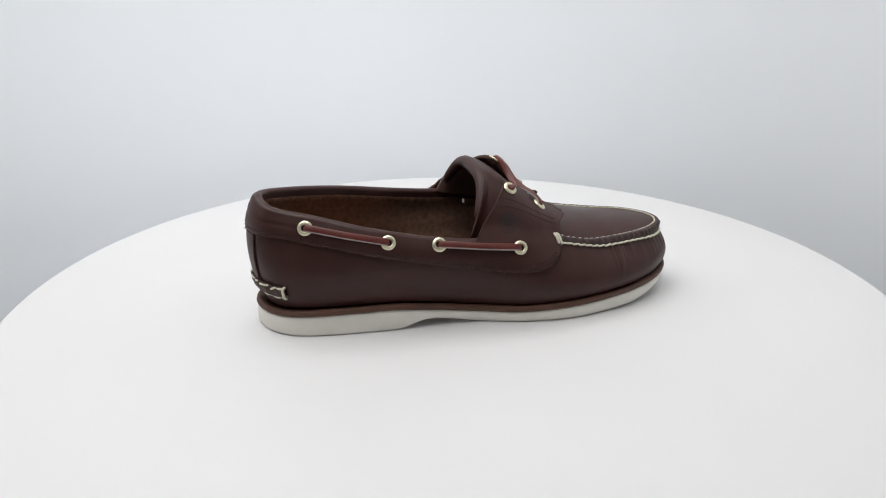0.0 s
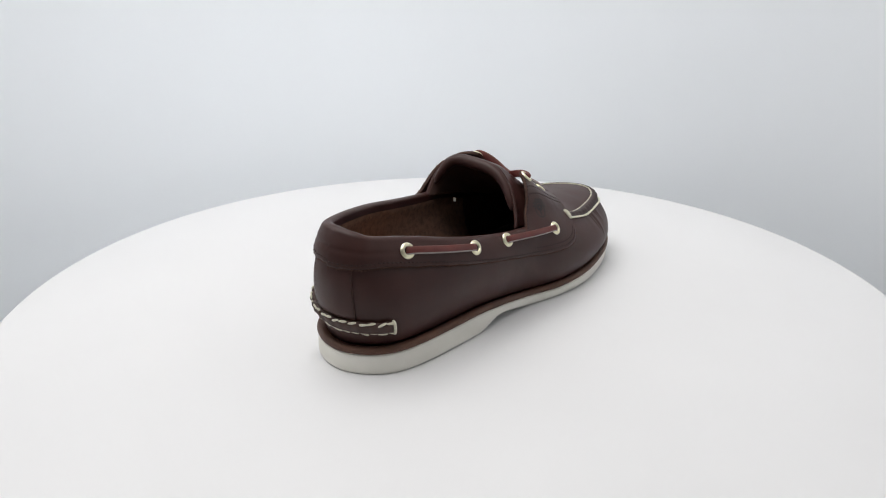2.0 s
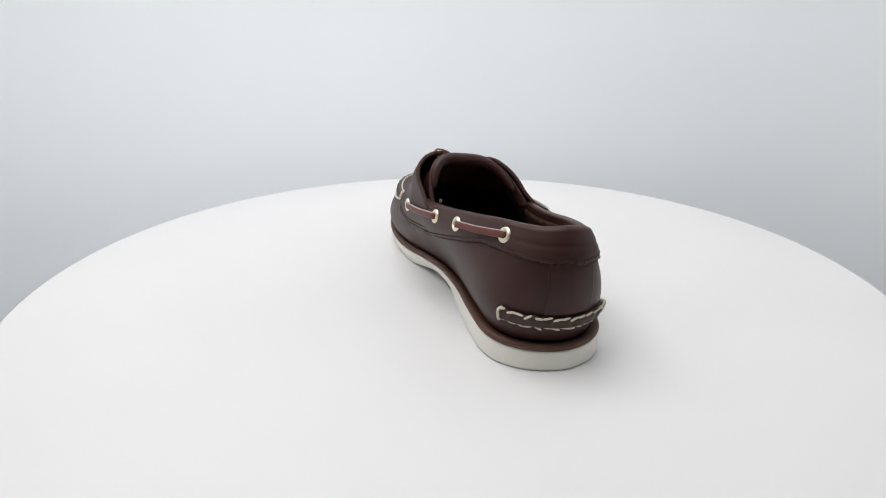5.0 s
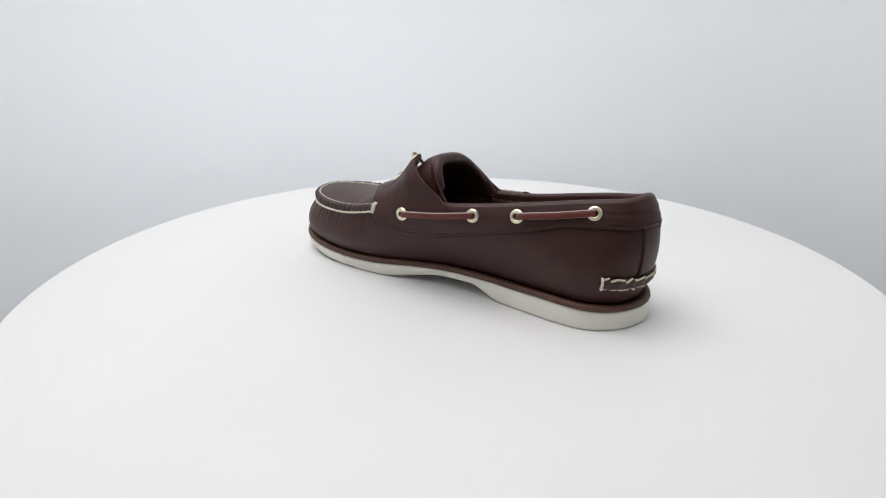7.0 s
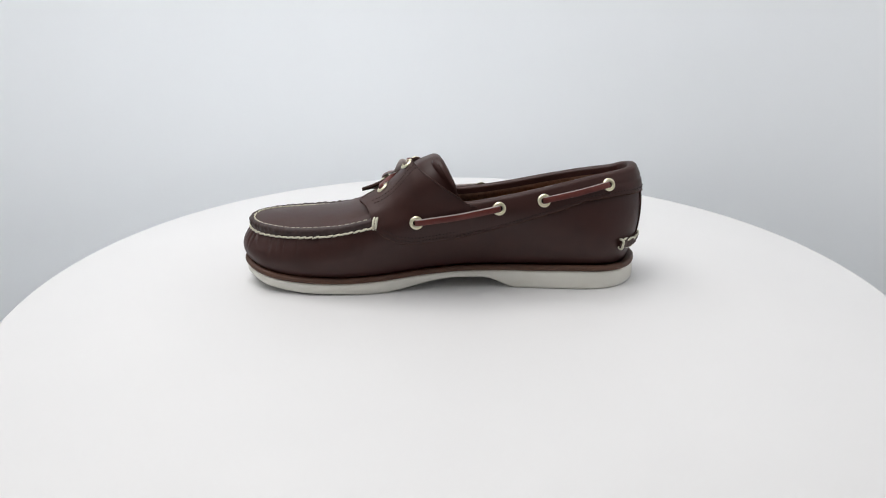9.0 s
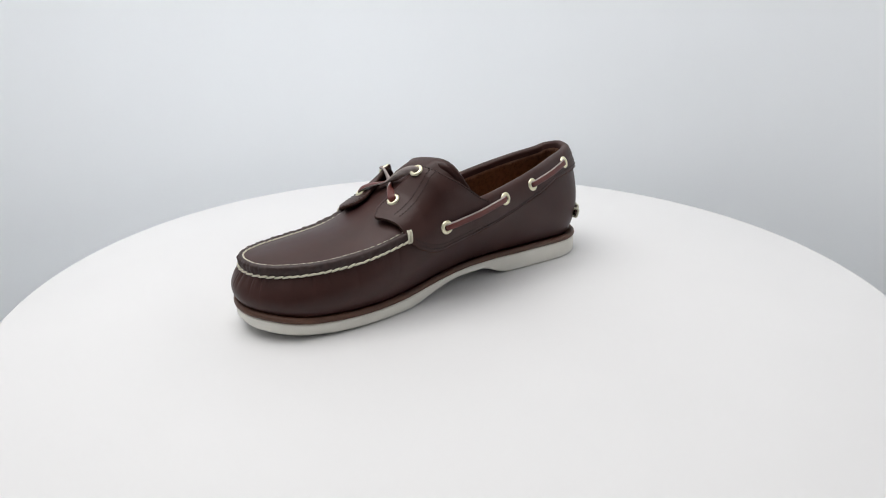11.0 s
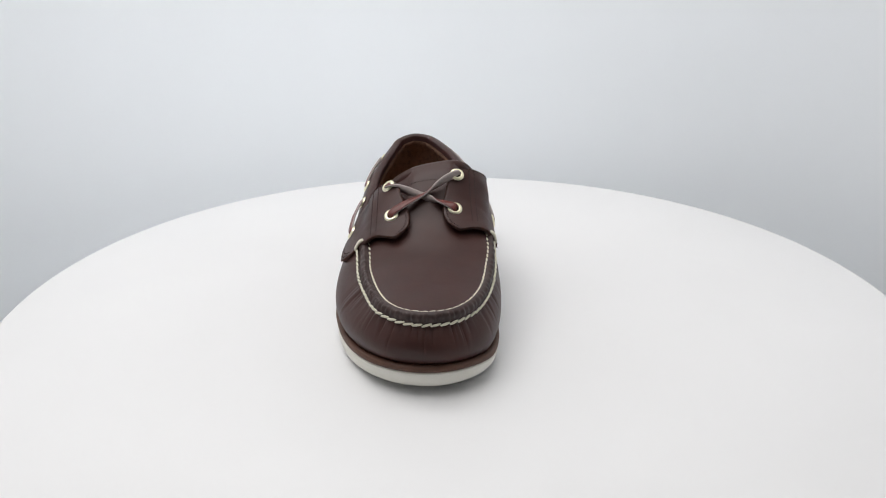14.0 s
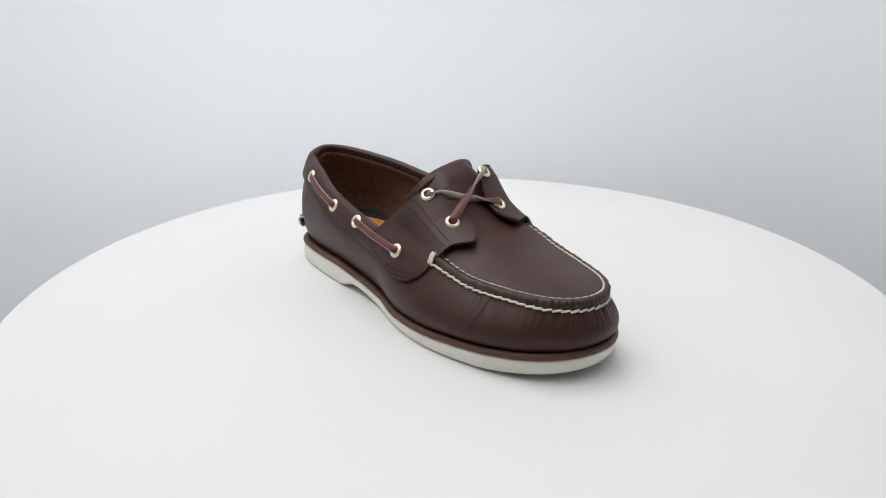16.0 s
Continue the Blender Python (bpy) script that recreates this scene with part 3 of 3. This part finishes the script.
def stitch_row(path, normals, step, me, parent, turn=0.0, jitter=0.15):
    d = np.r_[0, np.cumsum(np.linalg.norm(np.diff(path, axis=0), axis=1))]
    t = tangents(path)
    count = int(d[-1] / step)
    rng = np.random.default_rng(len(path) + count)
    for i in range(count):
        w = (i + 0.5) * d[-1] / count + rng.normal(0, jitter)
        g = lambda a: np.array([np.interp(w, d, a[:, j]) for j in range(3)])
        place(me, "stitch", parent, g(path), g(t), g(normals), turn=turn + rng.normal(0, 0.05))


BEAD, LOW_ROW, HIGH_ROW, LOW_N, HIGH_N = build_seam_bead()
OUTER_STITCH = stitch_mesh("outer_stitch", 5.9, 1.5, THREAD)
INNER_STITCH = stitch_mesh("inner_stitch", 5.2, 1.35, THREAD)
stitch_row(LOW_ROW, LOW_N, 4.9, OUTER_STITCH, BEAD, 0.2)
stitch_row(HIGH_ROW, HIGH_N, 4.6, INNER_STITCH, BEAD, 0.16)


def thread_loop(points, radius, parent, label="cream thread loop"):
    p = along(points, 26)
    nn = np.tile(np.array([[0.3, 0.1, 1.0]]), (len(p), 1))
    v, f = tube(p, nn, ring(8, radius, radius))
    shoe_part("thread_loop", v, f, THREAD, parent, label)


for outer in (True, False):
    i = 0 if outer else -1
    a, b = LOW_ROW[i], HIGH_ROW[i]
    na, nb = LOW_N[i], HIGH_N[i]
    back = np.array([-2.2, 0, 0])
    # heavy wrapped end of the seam, with two strands over the bead
    for dx, r in ((0.0, 0.95), (1.9, 0.85)):
        sh = np.array([dx, 0, 0]) + back * 0.5
        mid = (a + b) / 2 + unit(na + nb) * 3.3
        thread_loop([a - np.array([0, 0, 1.2]) + sh, a + na * 0.9 + sh, mid + sh, b + nb * 0.9 + sh, b + sh + (b - a) * 0.12], r, BEAD)

# a stitched line across the tongue, between the facings
ph = np.linspace(-0.55, 0.45, 40)
c, cn = apron(np.full(40, 1.6), ph)
brown_stitches([(c - cn * (2.8 * hook((np.abs(ph) - 0.3) / 0.25))[:, None] - cn * 0.12, cn, 2.6)], shoe, "brown stitching across the tongue")

# ---- collar, heel ----


def build_heel():
    """The counter strip up the back of the heel, and the stitched strap low across it."""
    s = np.linspace(-0.80, 0.80, 40)
    top = collar_v(s)
    rows, nrm = [], []
    for k in np.linspace(0, 1, 20):
        p, nn = wall(s, 0.28 + (top + 0.01 - 0.28) * k)
        rows.append(p + nn * 1.15)
        nrm.append(nn)
    v, f, ids = shell(np.stack(rows, 1), np.stack(nrm, 1), 1.0)
    strip = shoe_part("heel_counter", v, f, [LEATHER, LEATHER_EDGE], shoe, "leather strip up the back of the heel", ids=ids)
    paths = []
    for e in (1, -2):
        paths.append((np.array([r[e] - m[e] * 0.25 for r, m in zip(rows, nrm)]), np.array([r[e] for r in nrm]), 2.6))
    brown_stitches(paths, strip, "brown stitching")
    # strap
    n = 90
    s = np.linspace(-2.22, 2.08, n)
    def ring_at(z, lift):
        out, outn = [], []
        for a, zz in zip(s, z):
            v = np.linspace(0, 0.9, 60)
            p, nn = wall(np.full(60, a), v)
            w = float(np.interp(zz, p[:, 2], v))
            q, qn = wall(np.array([a]), np.array([w]))
            out.append(q[0] + qn[0] * lift)
            outn.append(qn[0])
        return np.array(out), np.array(outn)
    zmid = np.interp(s, [-2.2, -1, 0, 1, 2.1], [33, 31.6, 30.4, 29.8, 29.6])
    rng = np.random.default_rng(5)
    wob = 0.65 * np.sin(np.arange(n) * 0.62) + np.convolve(rng.normal(0, 0.6, n), [0.3, 0.4, 0.3], "same")
    cols, ns_ = [], []
    for dz, lift in ((-3.1, 0.5), (-3.0, 2.3), (-1.6, 3.0), (0, 2.7), (1.6, 3.3), (3.0, 2.7), (3.1, 0.5)):
        p, nn = ring_at(zmid + dz + wob * 0.5, lift)
        cols.append(p + nn * (wob * 0.5)[:, None])
        ns_.append(nn)
    P, N = np.stack(cols, 1), np.stack(ns_, 1)
    v, f, ids = shell(P, N, 1.2)
    strap = shoe_part("heel_strap", v, f, STRAP, shoe, "brown leather heel strap edged with cream stitches")
    me = stitch_mesh("strap_stitch", 5.6, 1.55, THREAD)
    for dz, turn in ((3.2, 0.24), (-3.5, -0.2)):
        p, nn = ring_at(zmid + dz + wob * 0.6, 2.5 if dz > 0 else 1.5)
        stitch_row(p, nn, 5.2, me, strap, turn, 0.35)
    for i in (1, -2):
        c, nn = P[i], N[i]
        thread_loop([c[0] - nn[0], c[1] + nn[1] * 0.6, c[3] + nn[3] * 0.9, c[5] + nn[5] * 0.6, c[6] - nn[6]], 0.9, strap)


build_heel()
p, nn = wall(COLLAR_S, COLLAR_V + 0.036)
p2 = p + nn * 2.05
brown_stitches([(p2, nn, 2.7)], shoe, "brown stitching along the collar")


def from_edge(P, N, i, dist, top=True):
    """A point on a facing's row i, that many millimetres from its upper (or lower) edge."""
    r = P[i][::-1] if top else P[i]
    m = N[i][::-1] if top else N[i]
    d = np.r_[0, np.cumsum(np.linalg.norm(np.diff(r, axis=0), axis=1))]
    dist = min(dist, d[-1] * 0.5)
    return np.array([np.interp(dist, d, r[:, j]) for j in range(3)]), np.array([np.interp(dist, d, m[:, j]) for j in range(3)])


for ob, P, N, x0 in ((facing_outer, FO_P, FO_N, 158), (facing_inner, FI_P, FI_N, 160)):
    xs = P[:, 0, 0]
    paths = []
    sign = 1 if ob is facing_outer else -1
    for near, far in ((30.0, 32.0), (33.5, 35.5)) if sign > 0 else ((29.5, 29.0), (33.0, 32.5)):
        pts, nms = [], []
        for i in range(len(xs)):
            y = P[i, :, 1] * sign
            k = int(np.argmin(y))
            goal = -np.interp(P[i, 0, 0], [150, 192], [near, far])
            if y[k] < goal < y[-1] - 1.5 and P[i, 0, 0] < 194:
                w = np.interp(goal, np.maximum.accumulate(y[k:]), np.arange(k, len(y)))
                pts.append([np.interp(w, np.arange(len(y)), P[i, :, c]) for c in range(3)])
                nms.append([np.interp(w, np.arange(len(y)), N[i, :, c]) for c in range(3)])
        paths.append((np.array(pts), np.array(nms), 2.5))
    q = [from_edge(P, N, i, 2.0) for i in range(2, len(xs) - 2) if P[i, 0, 0] < 157]
    paths.append((np.array([a for a, _ in q]), np.array([b for _, b in q]), 2.6))
    for dist in (2.2, 5.0):
        q = [from_edge(P, N, i, dist, False) for i in range(2, len(xs)) if P[i, 0, 0] < 189]
        paths.append((np.array([a for a, _ in q]), np.array([b for _, b in q]), 2.6))
    q = [from_edge(P, N, i, 2.0) for i in range(len(xs)) if P[i, 0, 0] > 185]
    paths.append((np.array([a for a, _ in q]), np.array([b for _, b in q]), 2.6))
    brown_stitches(paths, ob, "brown stitching")



def frayed_edge(edge, normals, away, count, parent, seed, mat=None, label="frayed raw leather edge"):
    """Short loose fibres along a raw leather edge."""
    rng = np.random.default_rng(seed)
    V, F = [], []
    d = np.r_[0, np.cumsum(np.linalg.norm(np.diff(edge, axis=0), axis=1))]
    t = tangents(edge)
    for _ in range(count):
        w = rng.uniform(0, d[-1])
        p, nn, tt, aw = (np.array([np.interp(w, d, a[:, j]) for j in range(3)]) for a in (edge, normals, t, away))
        thick = rng.uniform(0.14, 0.36)
        p = p - nn * rng.uniform(0.2, 1.2)
        tip = p + (aw * rng.uniform(0.3, 1.0) + nn * rng.normal(0.15, 0.35) + tt * rng.normal(0, 0.6)) * rng.uniform(0.5, 1.7)
        b = len(V)
        V += [p + tt * thick, p - tt * thick, p + nn * thick * 1.4, tip]
        F += [(b, b + 1, b + 3), (b + 1, b + 2, b + 3), (b + 2, b, b + 3)]
    tagged(shoe_part("fray", V, F, mat or FRAY, parent, label, False), kind="stuff")


down = np.tile(np.array([[0.0, 0.0, -1.0]]), (len(COLLAR_EDGE), 1))
frayed_edge(COLLAR_EDGE, COLLAR_N, down, 2600, shoe, 21)
frayed_edge(COLLAR_INNER, -COLLAR_IN, down * 3.0, 2600, shoe, 25, NAP, "fuzzy brown suede nap under the collar")
for ob, P, N, seed in ((facing_outer, FO_P, FO_N, 22), (facing_inner, FI_P, FI_N, 23)):
    for line, second in ((0, 1), (-1, -2)):
        frayed_edge(P[:, line], N[:, line], unit(P[:, line] - P[:, second]), 420, ob, seed + 10 * line)

# ---- eyelets ----


def snap(target, outer):
    """Nearest outward surface point of the collar or facing to a place on the shoe."""
    s = np.linspace(0.6, 8.2, 160) if outer else np.linspace(19.8, 27.4, 160)
    v = np.linspace(0.45, 1.0, 60)
    p, nn = wall(s[:, None], v[None, :])
    p, nn = (p + nn * 2.2).reshape(-1, 3), nn.reshape(-1, 3)
    F, N = (FO_P, FO_N) if outer else (FI_P, FI_N)
    if target[0] > 140:
        p, nn = F.reshape(-1, 3), N.reshape(-1, 3)
    w = np.array([1.0, 0.25, 1.0]) if target[0] < 165 and abs(target[1]) > 24 else np.ones(3)
    i = np.argmin((((p - target) * w) ** 2).sum(1))
    return p[i], nn[i]


def eyelet_meshes():
    prof = [(2.15, -1.2), (2.2, 0.1), (2.5, 0.75), (3.1, 1.0), (3.9, 0.75), (4.55, 0.25), (4.7, -0.25)]
    v, f = revolve([(r * MM, z * MM) for r, z in prof], 28)
    ringm = mesh("eyelet", v, f, BRASS)
    # a solid disc closes the eyelet; its dark colour is the hole's shade
    v, f = revolve([(0.01 * MM, -0.15 * MM), (2.3 * MM, -0.15 * MM), (2.3 * MM, -0.4 * MM)], 20)
    hole = mesh("hole", v, f, HOLE_SHADE)
    return ringm, hole


EYELET, EYELET_SHADE_DISC = eyelet_meshes()
PLACES = {"a1": (32, -28, 69), "a2": (80.6, -35, 59), "a3": (112, -42, 55.5), "a4": (163.6, -46.4, 50), "a5": (164.6, -22.6, 81), "a6": (185, -21.3, 66.5),
          "b1": (164, 44, 56), "b2": (108, 41, 63.5), "b3": (76, 36.3, 67.4), "b4": (29.6, 27, 75), "b5": (167, 20.4, 88), "b6": (188, 18.6, 73)}
SPOT = {}
for key, spot in PLACES.items():
    p, nn = snap(np.array(spot, float), key[0] == "a")
    SPOT[key] = (p, nn)
    ob = place(EYELET, "eyelet", shoe, p + nn * 0.3, (1, 0, 0.01), nn, "pale brass eyelet")
    part("hole", EYELET_SHADE_DISC, ob, "dark disc painted as the shade inside a lace hole")

# ---- laces ----


def ribbon(points, normals, width, thick, label, red=(1, 2, 3, 4), n=64):
    """A flat leather lace: dark face outward, pale raw sides and back."""
    k = np.linspace(0, len(points) - 1, n)
    p, nn = spline(points, k), unit(spline(normals, k))
    w, h = width / 2, thick / 2
    sec = [(-w, -h * 0.7), (-w, h * 0.6), (-w * 0.74, h), (0, h * 1.05), (w * 0.74, h), (w, h * 0.6), (w, -h * 0.7), (0, -h)]
    v, f = tube(p, nn, sec)
    ids = [(0 if q % 8 in red else 1) for q in range((n - 1) * 8)] + [1, 1]
    shoe_part("lace", v, f, [LACE, LACE_EDGE], shoe, label, ids=ids)


for a, b in (("a1", "a2"), ("a3", "a4"), ("b1", "b2"), ("b3", "b4")):
    (p, n1), (q, n2) = SPOT[a], SPOT[b]
    d = unit(q - p)
    mid, nm = (p + q) / 2, unit(n1 + n2)
    sag = np.array([0, 0, -0.6])
    ribbon([p - n1 * 2.0 - d * 0.6, p + n1 * 1.1 + d * 1.7, p * 0.72 + q * 0.28 + nm * 2.3 + sag * 0.6, mid + nm * 2.7 + sag, p * 0.28 + q * 0.72 + nm * 2.3 + sag * 0.6,
            q + n2 * 1.1 - d * 1.7, q - n2 * 2.0 + d * 0.6], [n1 - d * 0.8, n1 - d * 0.2, nm, nm, nm, n2 + d * 0.2, n2 + d * 0.8], 4.4, 1.9, "red-brown leather lace with pale raw edges", (2, 3, 4) if a[0] == "a" else (1, 2, 3))


def cross_lace(a, b, lift, turns, label):
    (p, n1), (q, n2) = SPOT[a], SPOT[b]
    d = unit(q - p)
    up = np.array([0.45, 0.0, 0.89])
    c = np.array([176.4, -0.7, 78.0]) + up * lift
    pts = [p - n1 * 2.5 - d, p + n1 * 1.8 + d * 1.2, p * 0.6 + c * 0.4 + up * (1.8 + lift * 0.4), c, q * 0.6 + c * 0.4 + up * (1.8 + lift * 0.4), q + n2 * 1.8 - d * 1.2, q - n2 * 2.5 + d]
    side = unit(np.cross(d, up))
    base = [n1 - d * 0.6, n1, up, up, up, n2, n2 + d * 0.6]
    nrm = []
    for k, (m, ang) in enumerate(zip(base, turns)):
        m = unit(m)
        sd = unit(np.cross(d, m))
        nrm.append(m * math.cos(radians(ang)) + sd * math.sin(radians(ang)))
    ribbon(pts, nrm, 5.2, 1.8, label)


cross_lace("a5", "b6", -0.6, (0, -25, -100, -120, -25, 0, 0), "twisted red-brown leather lace with pale raw back")
cross_lace("a6", "b5", 1.6, (0, 0, -10, -40, -100, -110, -60), "twisted red-brown leather lace with pale raw back")


# ---- pressed emblem, tag ----
def build_emblem():
    """A small dark pressed mark on the outer facing: a plain oval with a bar."""
    p, nn = snap(np.array([158.0, -39.5, 63.5]), True)
    verts, faces = [], []
    def oval(cx, cz, rx, rz, hollow=0.0, n=24):
        b = len(verts)
        for k in range(n):
            t = 2 * math.pi * k / n
            verts.append((cx + rx * math.cos(t), cz + rz * math.sin(t), 0.12))
        if hollow:
            for k in range(n):
                t = 2 * math.pi * k / n
                verts.append((cx + rx * hollow * math.cos(t), cz + rz * hollow * math.sin(t), 0.12))
            faces.extend(grid_faces(2, n, False, True, b))
        else:
            faces.append(tuple(range(b, b + n)))
    oval(0, 0, 5.2, 5.8, 0.84)
    oval(0, 1.6, 3.2, 2.4, 0.35)
    oval(0, -2.3, 0.7, 2.0)
    oval(0, 6.9, 4.2, 0.45)
    for k in range(9):  # short spokes over the ring
        a = math.pi * (0.08 + 0.84 * k / 8)
        for q in (4.4, 5.6, 6.8):
            oval(q * math.cos(a), 1.0 + q * math.sin(a), 0.55, 0.75, 0.0, 10)
    t = unit(np.array([1.0, 0, -0.25]) - nn * np.dot([1.0, 0, -0.25], nn))
    up = np.cross(nn, t)
    F, N = FO_P.reshape(-1, 3), FO_N.reshape(-1, 3)
    out = []
    for x, z, _ in verts:
        q = p + t * x + up * z
        k = np.argmin(((F - q) ** 2).sum(1))
        out.append(q - N[k] * np.dot(q - F[k], N[k]) + N[k] * 0.14)
    shoe_part("emblem", out, faces, EMBOSS, facing_outer, "dark pressed oval mark")


build_emblem()


def build_tag():
    w, d, hgt = 0.8, 2.0, 2.6
    vs = [(x, y, z) for x in (148.4, 148.4 + w) for y in (24.6, 24.6 + d) for z in (59.4, 59.4 + hgt)]
    fs = [(0, 1, 3, 2), (4, 5, 7, 6), (0, 1, 5, 4), (2, 3, 7, 6), (0, 2, 6, 4), (1, 3, 7, 5)]
    shoe_part("size_tag", vs, fs, TAG, shoe, "small white cloth tag inside", False)


build_tag()


# ================= what moves =================


def motions():
    """Turntable and shoe turn together at an even speed."""
    steps = [i * 0.25 for i in range(int(SECONDS / 0.25) + 1)]
    walk(shoe, [(t, pose(0, 0, 0.0002, 0, 0, 16.39 + 18.479 * t)) for t in steps])
    walk(turntable, [(t, pose(0.0022, -0.001, 0, 0, 0, 18.479 * t)) for t in steps])


motions()
